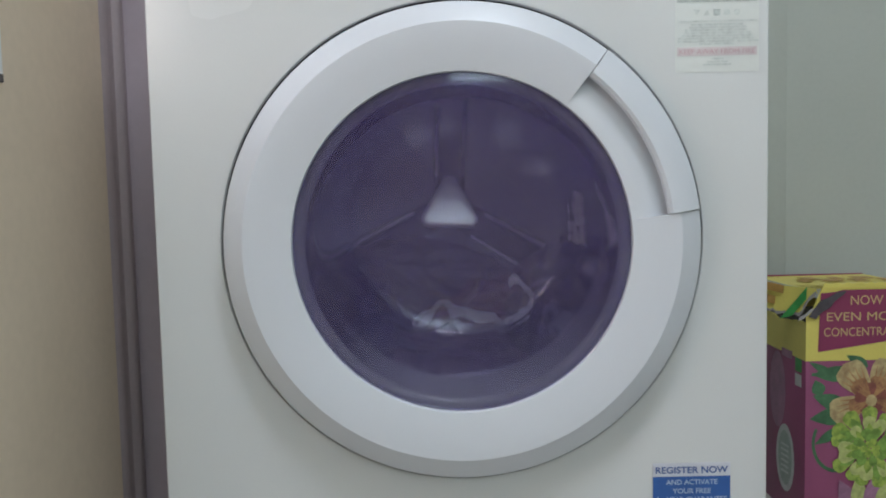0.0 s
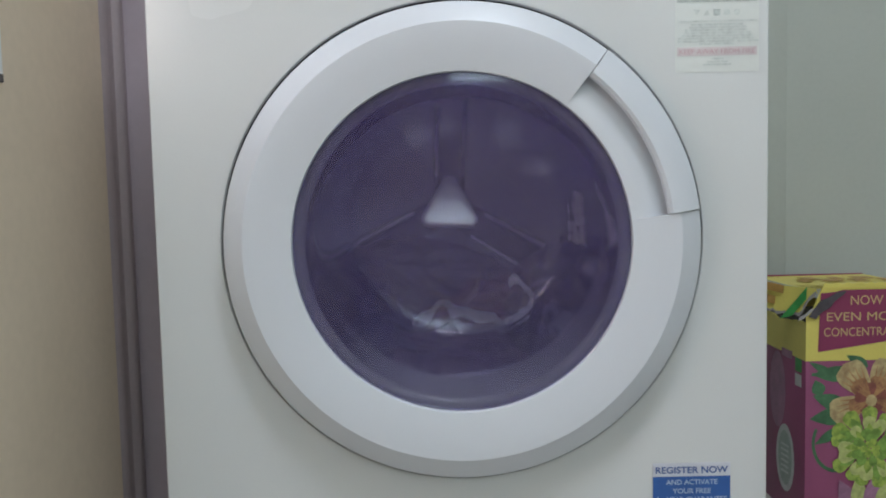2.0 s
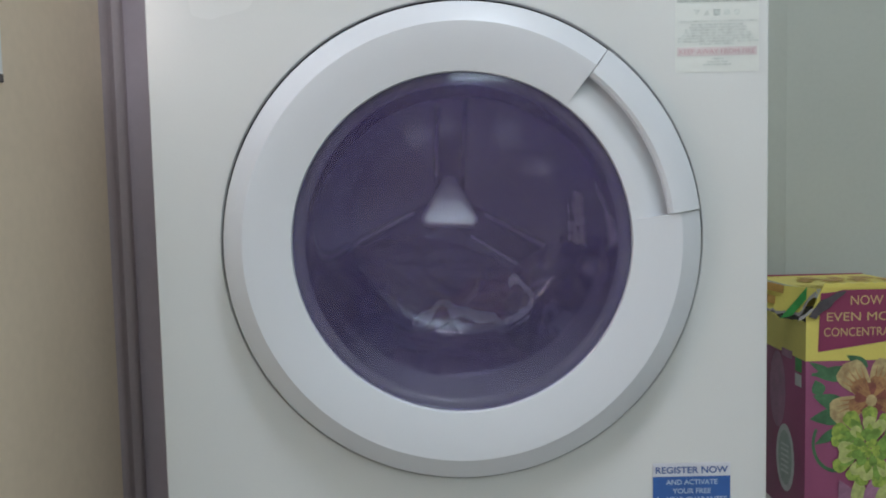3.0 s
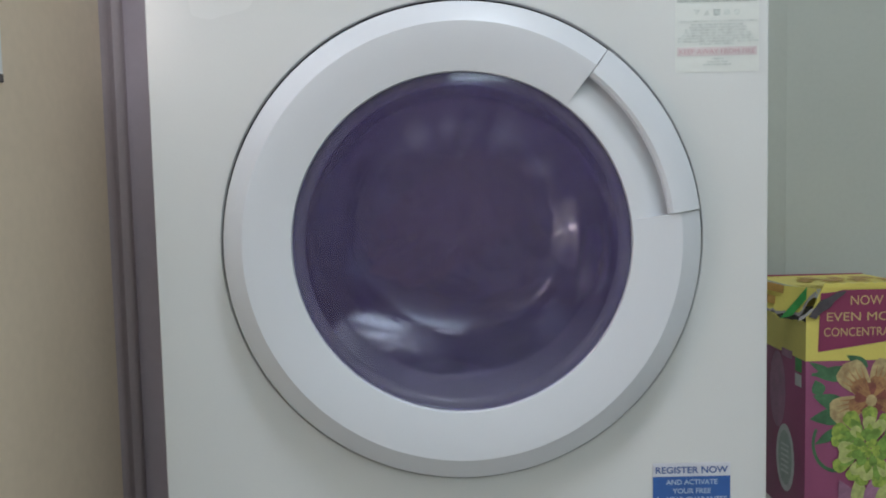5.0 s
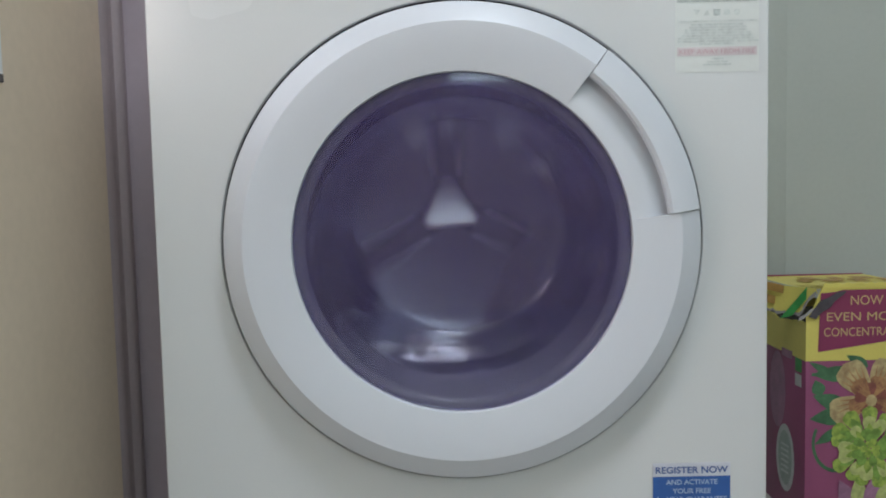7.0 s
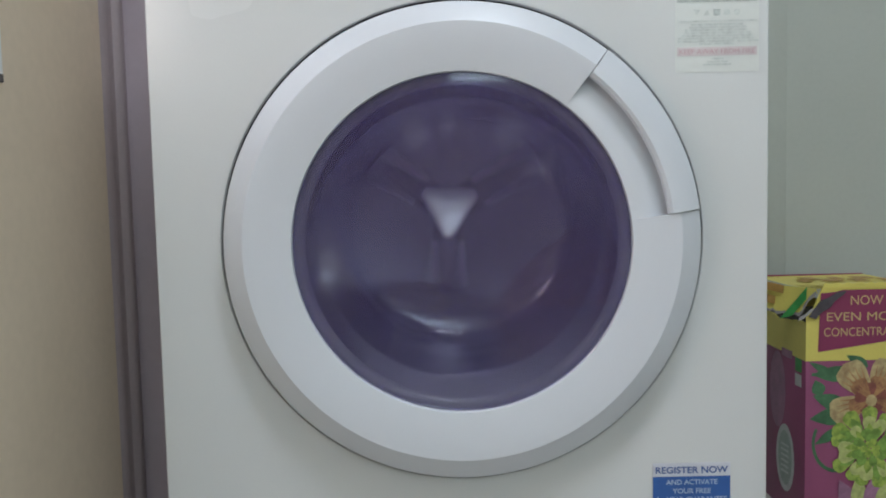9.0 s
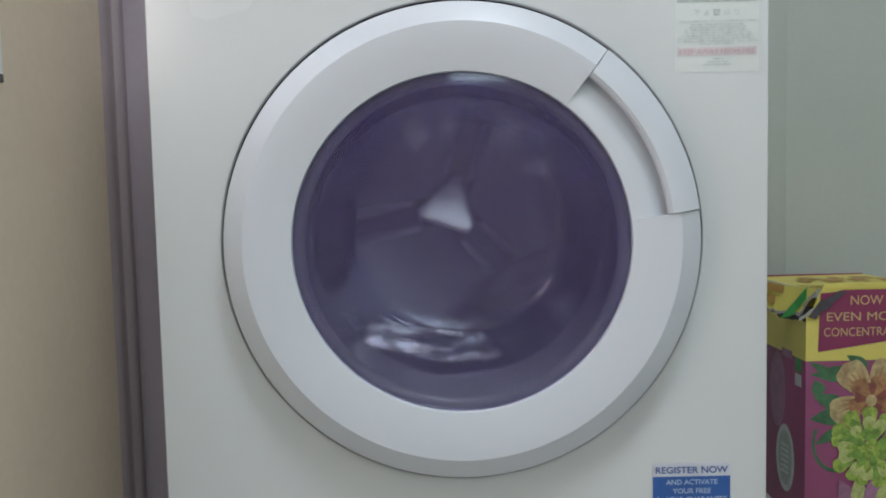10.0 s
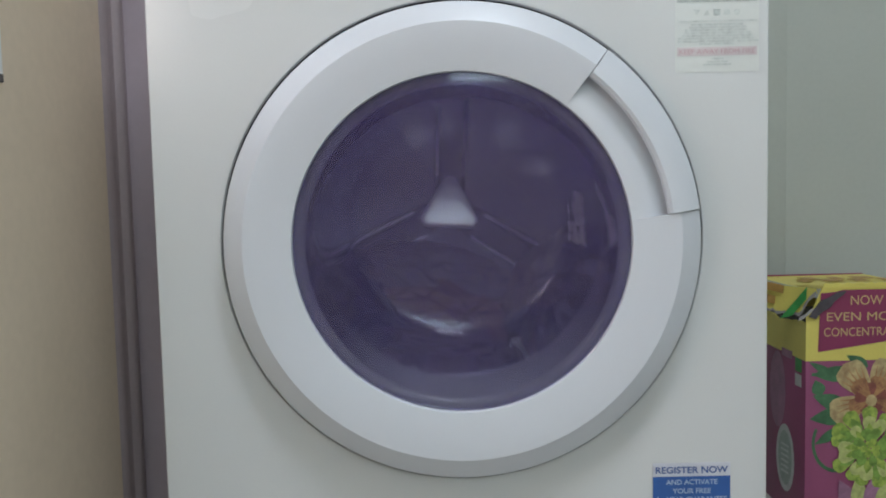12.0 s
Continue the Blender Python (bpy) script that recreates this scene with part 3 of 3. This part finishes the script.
    part("lid_flap", bm, CARD_YELLOW, lid, "bent yellow side flap with a ragged torn edge", True)
    bm = bmesh.new()
    rows = []
    for i in range(n + 1):
        u = i / n
        y = BY - 0.004 + u * 0.095
        bulge = 0.014 - 0.056 * u - 0.004 * math.sin(math.pi * u)
        z_lo = flap_foot(u)
        wid = 0.0026 + 0.001 * math.sin(i * 1.7)
        rows.append([bm.verts.new((BX + bulge - 0.0015 - d, y, z_lo + h)) for d, h in ((0, 0.0005), (0, -wid), (0.0012, -wid + 0.001), (0.0012, 0.002))])
    for p, q in zip(rows, rows[1:]):
        for k in range(4):
            bm.faces.new((p[k], p[(k + 1) % 4], q[(k + 1) % 4], q[k]))
    part("torn_edge", bm, CARD_INSIDE, lid, "pale fibrous torn card edge", False)
    tri = prism([(-0.026, -0.027), (-0.006, -0.020), (0.016, 0.006), (0.017, 0.024)], on_flap(0.26, fz(540), 0.0032), 0.0004)
    part("print_triangle", tri, PRINT_BRIGHT_GREEN, lid, "", False)
    for z, w, u in ((fz(516), 0.040, 0.62), (fz(538), 0.028, 0.70)):
        part("print_bar", prism(rect(w, 0.012), on_flap(u, z, 0.0034) @ Matrix.Rotation(radians(-8), 4, "Z"), 0.0003), PRINT_AMBER, lid, "", False)

    # front print
    def flat(name, pts, x, z, layer, ink, turn=0.0, parent=body):
        part(name, prism(pts, facing(x, BY - 0.00015 * layer, z, turn), 0.00008), ink, parent, "", False)

    zp0, zp1 = fz(624), fz(517)
    panel = prism([(fx(1446), zp0), (BX + BW - 0.014, fz(600)), (BX + BW - 0.014, zp1), (fx(1490), fz(516.5)), (fx(1475), fz(520)), (fx(1450), fz(522))], facing(0, BY - 0.0006, 0), 0.0004)
    part("print_panel", panel, CARD_PANEL, body, "plum panel with yellow words", False)
    xm = fx(1531)
    lettering("NOW", facing(xm, BY - 0.0012, fz(543)), 0.0465, 0.0135, 0.0002, PRINT_GOLD, body)
    lettering("EVEN MORE", facing(xm, BY - 0.0012, fz(570.5)), 0.1145, 0.0125, 0.0002, PRINT_GOLD, body)
    lettering("CONCENTRATED", facing(xm, BY - 0.0012, fz(597)), 0.1225, 0.0125, 0.0002, PRINT_GOLD, body)
    # torn strip over the panel's corner, darkened to paint in its shade
    bm = prism([(fx(1440), fz(566)), (fx(1452), fz(553)), (fx(1463), fz(548)), (fx(1474), fz(535)), (fx(1490), fz(523)), (fx(1493), fz(518)), (fx(1478), fz(520)), (fx(1462), fz(529)), (fx(1449), fz(534)), (fx(1437), fz(548)), (fx(1428), fz(562))], facing(0, BY - 0.0026, 0), 0.0012)
    part("torn_strip", bm, CARD_SHADOW, lid, "ragged tear across the front corner, darkened as shade", False)
    bm = prism([(fx(1408), fz(569)), (fx(1420), fz(563)), (fx(1432), fz(553)), (fx(1437), fz(546)), (fx(1429), fz(549)), (fx(1421), fz(557)), (fx(1411), fz(561))], facing(0, BY - 0.0042, 0), 0.0010)
    part("torn_edge", bm, CARD_INSIDE, lid, "pale torn card layer", False)

    # leaves
    for k, (u, v, ln, wd, tn) in enumerate(((1506, 655, 0.060, 0.016, 98), (1495, 672, 0.050, 0.014, 80), (1500, 735, 0.055, 0.026, 96), (1498, 722, 0.052, 0.024, 70), (1452, 700, 0.024, 0.020, 20), (1478, 668, 0.045, 0.012, 60), (1490, 760, 0.045, 0.016, 120), (1535, 652, 0.036, 0.016, 60))):
        flat("print_leaf", petal(ln, wd), fx(u), fz(v), 2 + 0.25 * k, PRINT_GREEN, tn)
    arc = [(0.036 * math.cos(a), 0.044 * math.sin(a)) for a in [radians(150 + 10 * i) for i in range(13)]]
    flat("print_stem", arc + [(x * 0.88, y * 0.88) for x, y in arc[::-1]], fx(1481), fz(785), 1.5, PRINT_GREEN)
    # orange flower
    for k, (tn, ln, wd, ink) in enumerate(((-100, 0.056, 0.060, PRINT_ORANGE), (-30, 0.064, 0.066, PRINT_CREAM), (112, 0.064, 0.058, PRINT_CREAM), (38, 0.066, 0.062, PRINT_CREAM))):
        flat("print_petal", round_petal(ln, wd), fx(1541), fz(708), 5 + 1.1 * k, ink, tn)
        flat("print_petal_shade", round_petal(ln * 0.55, wd * 0.60), fx(1541), fz(708), 5.25 + 1.1 * k, PRINT_ORANGE, tn + 4)
        flat("print_petal_shade", petal(ln * 0.42, wd * 0.62, tip=0.9), fx(1541), fz(708), 5.5 + 1.1 * k, PRINT_RED, tn + 4)
        for j in (-2, -1, 0, 1, 2):
            flat("print_petal_streak", petal(ln * (0.88 - 0.04 * abs(j)), wd * 0.05), fx(1541), fz(708), 5.75 + 1.1 * k + 0.05 * j, PRINT_ORANGE, tn + 10 * j)
    flat("print_centre", oval(0.016, 0.018), fx(1541), fz(711), 9.7, PRINT_CREAM)
    for k in range(4):
        flat("print_petal", petal(0.050, 0.026), fx(1512 + 16 * k), fz(905), 9.8 + 0.3 * k, PRINT_PINK if k % 2 == 0 else PRINT_PALE, 25 - 14 * k)
    # lime dahlia: rings of petals
    random.seed(5)
    for ring, (cnt, rad, ln, wd, ink) in enumerate(((13, 0.026, 0.034, 0.029, PRINT_LIME), (11, 0.015, 0.030, 0.024, PRINT_PALE), (9, 0.007, 0.023, 0.019, PRINT_DEEP_LIME), (6, 0.001, 0.013, 0.012, PRINT_LIME))):
        for k in range(cnt):
            tn = 360 * k / cnt + 13 * ring + random.uniform(-9, 9)
            ax = radians(tn + 90)
            s = random.uniform(0.85, 1.15)
            cx, cz = fx(1541) + rad * math.cos(ax), fz(795) + rad * math.sin(ax)
            flat("print_petal", round_petal(ln * s, wd * s), cx, cz, 11 + ring * 2.2 + 0.15 * k, ink, tn)
            flat("print_petal_shade", petal(ln * s * 0.7, wd * s * 0.45), cx, cz, 11.08 + ring * 2.2 + 0.15 * k, (PRINT_DEEP_LIME, PRINT_LIME)[ring % 2], tn)

    # side print
    def side(name, pts, y, z, ink, turn=0.0, layer=1):
        part(name, prism(pts, facing_side(BX - 0.0003 * layer, y, z, turn), 0.0002), ink, body, "", False)
    side("print_tag", rect(0.020, 0.020), BY + 0.022, fz(652), PRINT_BRIGHT_GREEN)
    side("print_tag", rect(0.020, 0.018), BY + 0.022, fz(679), PRINT_WHITE)
    side("print_swirl", oval(0.056, 0.120), BY + 0.092, fz(715), PRINT_PINK)
    side("print_oval", oval(0.062, 0.105), BY + 0.064, fz(836), PRINT_WHITE)
    side("print_oval", oval(0.046, 0.086), BY + 0.064, fz(836), PRINT_SAGE, 0, 1.6)
    for k in range(6):
        side("print_bar", rect(0.026, 0.003), BY + 0.064, fz(812 + 10 * k), INK_FAINT, 4, 2.4)
    side("print_bar", rect(0.036, 0.012), BY + 0.060, fz(640), PRINT_PINK, 0)


powder_box()


# ---- laundry in the drum ----
PHI = [(0.0, 88), (3.4, 88), (3.6, 91), (3.8, 99), (4.0, 115), (4.2, 145), (4.4, 195), (4.6, 262), (4.8, 340), (4.9, 382), (5.0, 425), (5.1, 470), (5.2, 518), (5.3, 522),
       (5.4, 570), (5.5, 630), (5.6, 660), (5.7, 720), (5.8, 780), (5.9, 862), (6.0, 900), (6.1, 957), (6.2, 1026), (6.3, 1060), (6.4, 1118), (6.5, 1178), (6.6, 1240), (6.7, 1280),
       (6.8, 1340), (6.9, 1392), (7.0, 1413), (7.1, 1468), (7.2, 1528), (8.8, 2307), (8.9, 2365), (9.0, 2428), (9.1, 2448), (9.2, 2500), (9.3, 2552), (9.4, 2612), (9.5, 2614),
       (9.6, 2668), (9.7, 2725), (9.8, 2747), (9.9, 2790), (10.0, 2832), (10.1, 2852)]
SLOW = [(10.2, 2892), (10.3, 2925), (10.4, 2950), (10.5, 2968), (10.6, 2976), (10.7, 2982), (10.8, 2989), (10.9, 2992), (11.0, 2992), (11.1, 2985), (11.2, 2978), (11.3, 2971), (11.4, 2968), (11.6, 2967), (12.0, 2967)]
TURN = PHI + SLOW


def turned(t):
    """The drum's angle at t, in degrees, anticlockwise as seen from the room."""
    for (t0, a), (t1, b) in zip(TURN, TURN[1:]):
        if t <= t1:
            return a + (b - a) * (t - t0) / (t1 - t0)
    return TURN[-1][1]


def garment(seed, sx, sy, sz, material, label):
    """A crumpled wet bundle: a flattened lump with sharp wandering folds."""
    bm = bmesh.new()
    bmesh.ops.create_icosphere(bm, subdivisions=6, radius=1.0)
    off = Vector((seed * 7.3, seed * 3.1, seed * 1.7))
    for v in bm.verts:
        n = v.co.normalized()
        fold = 1 - abs(noise.noise(n * 1.7 + off)) * 2
        fine = 1 - abs(noise.noise(n * 3.9 + off * 1.3 + Vector((0, 0, fold)))) * 2
        r = 0.86 + 0.22 * fold + 0.13 * fine + 0.03 * noise.noise(n * 11 + off)
        v.co = Vector((n.x * sx, n.y * sy, n.z * sz)) * r
    ob = part("garment", bm, material, sharp=100)
    return tagged(ob, label, "laundry", "laundry in the drum")


def folded(seed, sx, sy, material, label):
    """A flat wet garment pressed to the drum, curved with it, with folds that run round the drum."""
    bm = bmesh.new()
    n, m = 60, 64
    grid = []
    for i in range(n + 1):
        row = []
        for j in range(m + 1):
            u, w = i / n * 2 - 1, j / m * 2 - 1
            edge = max(0.0, 1 - max(abs(u), abs(w)) ** 6)
            f = noise.noise(Vector((u * 0.9, w * 7.5 + 0.35 * math.sin(u * 2 + seed), seed)))
            g = noise.noise(Vector((u * 1.8, w * 13.0, seed + 5)))
            x = u * sx * (1 + 0.12 * noise.noise(Vector((w * 2, seed, 1))))
            z = (0.026 - 0.036 * abs(f) - 0.010 * abs(g)) * edge + x * x * 2.2
            row.append(bm.verts.new((x, w * sy * (1 + 0.15 * noise.noise(Vector((u * 2, seed, 3)))), z)))
        grid.append(row)
    for p, q in zip(grid, grid[1:]):
        for j in range(m):
            bm.faces.new((p[j], p[j + 1], q[j + 1], q[j]))
    bmesh.ops.solidify(bm, geom=bm.faces[:], thickness=0.004)
    return tagged(part("garment", bm, material, sharp=100), label, "laundry", "laundry in the drum")


def strip(seed, pts, width, material, label):
    """A thin rumpled length of wet cloth along a bent line of (x, z), rippled and doubled over."""
    bm = bmesh.new()
    n, m = 40, 12
    grid = []
    for i in range(n + 1):
        u = i / n * (len(pts) - 1)
        k = min(int(u), len(pts) - 2)
        f = u - k
        p = [pts[max(0, min(len(pts) - 1, k + d))] for d in (-1, 0, 1, 2)]
        at = [0.5 * (2 * p[1][c] + (p[2][c] - p[0][c]) * f + (2 * p[0][c] - 5 * p[1][c] + 4 * p[2][c] - p[3][c]) * f * f + (3 * p[1][c] - p[0][c] - 3 * p[2][c] + p[3][c]) * f ** 3) for c in (0, 1)]
        row = []
        for j in range(m + 1):
            w = j / m - 0.5
            h = 0.007 * noise.noise(Vector((i * 0.12, j * 0.45, seed))) + 0.004 * noise.noise(Vector((i * 0.28, j * 0.8, seed + 9)))
            wide = width * (0.8 + 0.3 * noise.noise(Vector((i * 0.11, seed, 4))))
            row.append(bm.verts.new((at[0] + h, w * wide, at[1] + h * 1.4 + 0.25 * w * wide - 1.3 * w * w * wide)))
        grid.append(row)
    for p, q in zip(grid, grid[1:]):
        for j in range(m):
            bm.faces.new((p[j], p[j + 1], q[j + 1], q[j]))
    bmesh.ops.solidify(bm, geom=bm.faces[:], thickness=0.002)
    return tagged(part("garment", bm, material, sharp=100), label, "laundry", "laundry in the drum")


def lay(points, angle):
    """Turns offsets as the cloth lies at rest into those of its own space."""
    a = radians(angle + 90)
    return [(x * math.cos(a) + z * math.sin(a), -x * math.sin(a) + z * math.cos(a)) for x, z in points]


# lump, rest angle and radius before, slot in the spin, rest angle and radius after, depth, radius in the spin
LAUNDRY = [
    # these two white strips paint a forked glint on the drum wall
    (strip(14, lay([(-0.0028, 0.0305), (-0.0010, 0.0127), (0.0007, -0.0103), (0.0031, -0.0328)], -3.6), 0.007, GLINT_WHITE, "narrow white strip that paints a glint on the drum wall"), -3.6, 0.1549, 2, -3.6, 0.1549, 0.150, 0.176),
    (strip(15, lay([(0.0025, 0.0297), (0.0016, 0.0097), (-0.0006, -0.0103), (-0.0035, -0.0290)], -3.9), 0.005, GLINT_WHITE, "thinner white strip that paints the glint's second line"), -3.9, 0.1516, 6, -3.9, 0.1516, 0.165, 0.178),
    (folded(11, 0.085, 0.060, CLOTH_SHINY, "shiny grey wet garment with long folds in the drum"), 282, 0.224, 34, 276, 0.224, 0.175, 0.172),
    (folded(12, 0.070, 0.055, CLOTH_SHINY, "shiny grey wet garment with long folds in the drum"), 255, 0.224, 272, 246, 0.224, 0.175, 0.168),
    (garment(1, 0.100, 0.085, 0.050, CLOTH_NAVY, "dark navy crumpled wet garment in the drum"), 236, 0.180, 200, 232, 0.185, 0.235),
    (garment(2, 0.110, 0.085, 0.045, CLOTH_PURPLE, "dark purple crumpled wet garment in the drum"), 268, 0.188, 255, 262, 0.188, 0.225),
    (garment(3, 0.085, 0.080, 0.055, CLOTH_CHARCOAL, "charcoal crumpled wet garment in the drum"), 318, 0.178, 322, 322, 0.176, 0.240),
    (strip(4, lay([(-0.0547, -0.0096), (-0.0362, 0.0009), (-0.0203, 0.0162), (-0.0022, 0.0076), (0.0159, 0.0038), (0.0387, -0.0035), (0.0587, -0.0155)], 272.6), 0.022, CLOTH_PALE, "pale grey crumpled wet cloth lying in front in the drum"), 272.6, 0.1235, 285, 252, 0.200, 0.165),
    (strip(9, lay([(-0.0576, 0.0045), (-0.0376, -0.0013), (-0.0139, 0.0049), (0.0128, -0.0058), (0.0397, -0.0044), (0.0566, 0.0020)], 275.7), 0.016, CLOTH_GREY, "grey layered wet cloth lying in front in the drum"), 275.7, 0.1355, 275, 258, 0.204, 0.160),
    (strip(5, lay([(-0.0124, 0.0246), (0.0042, 0.0215), (0.0148, 0.0091), (0.0118, -0.0077), (-0.0011, -0.0182), (-0.0174, -0.0294)], 306.3), 0.012, CLOTH_PALE, "small pale wet cloth folded over in the drum"), 306.3, 0.1349, 338, 292, 0.200, 0.160),
    (strip(6, lay([(-0.0031, 0.0155), (-0.0151, 0.0104), (-0.0166, -0.0023), (-0.0088, -0.0152), (0.0013, -0.0060), (0.0186, 0.0043), (0.0238, -0.0065)], 314.5), 0.014, CLOTH_GREY, "small grey wet cloth in the drum"), 314.5, 0.1791, 20, 318, 0.190, 0.150),
    (strip(10, lay([(0.0080, 0.0156), (0.0043, 0.0020), (-0.0026, -0.0047), (-0.0096, -0.0128)], 284.4), 0.014, CLOTH_BROWN, "small brownish wet cloth in the drum"), 284.4, 0.0996, 110, 300, 0.190, 0.175),
    (garment(7, 0.135, 0.050, 0.075, CLOTH_NAVY, "navy crumpled wet garment deep in the drum"), 258, 0.130, 80, 258, 0.134, 0.285),
    (garment(8, 0.110, 0.055, 0.060, CLOTH_MAROON, "dark maroon crumpled wet garment deep in the drum"), 286, 0.165, 140, 262, 0.160, 0.255),
]


def laundry_rows(a0, r0, slot, a1, r1, depth, rs=0.190):
    rows = []
    spin = (slot - a0 + 180) % 360 - 180
    end = a0 + spin + (2967 - 88)
    back = (a1 - end + 180) % 360 - 180
    for i in range(121):
        t = i / 10
        ang = a0 + turned(t) - 88 + spin * smooth(3.5, 5.2, t) + back * smooth(10.1, 10.9, t)
        tumble = 1.25 * smooth(3.8, 4.4, t) * (1 - smooth(5.05, 5.4, t)) + 1.25 * smooth(10.1, 10.3, t) * (1 - smooth(10.45, 10.7, t))
        r = r0 + (rs - r0) * smooth(3.6, 5.2, t) + (r1 - rs) * smooth(10.2, 10.8, t)
        r *= 1 - tumble * max(0.0, math.sin(radians(ang)))
        x, z = HX + r * math.cos(radians(ang)), HZ + r * math.sin(radians(ang))
        rows.append((t, pose(x, depth, z, 0, -(ang + 90), 0)))
    return rows


def motions():
    walk(drum, [(t, pose(HX, DRUM_BACK, HZ, -8.5, 0, 0) @ pose(0, 0, 0, 0, -(a - 90), 0)) for t, a in
                [(0.0, 88), (3.4, 88)] + [(3.5 + i / 10, turned(3.5 + i / 10)) for i in range(86)]])
    for ob, *spec in LAUNDRY:
        walk(ob, laundry_rows(*spec))


motions()
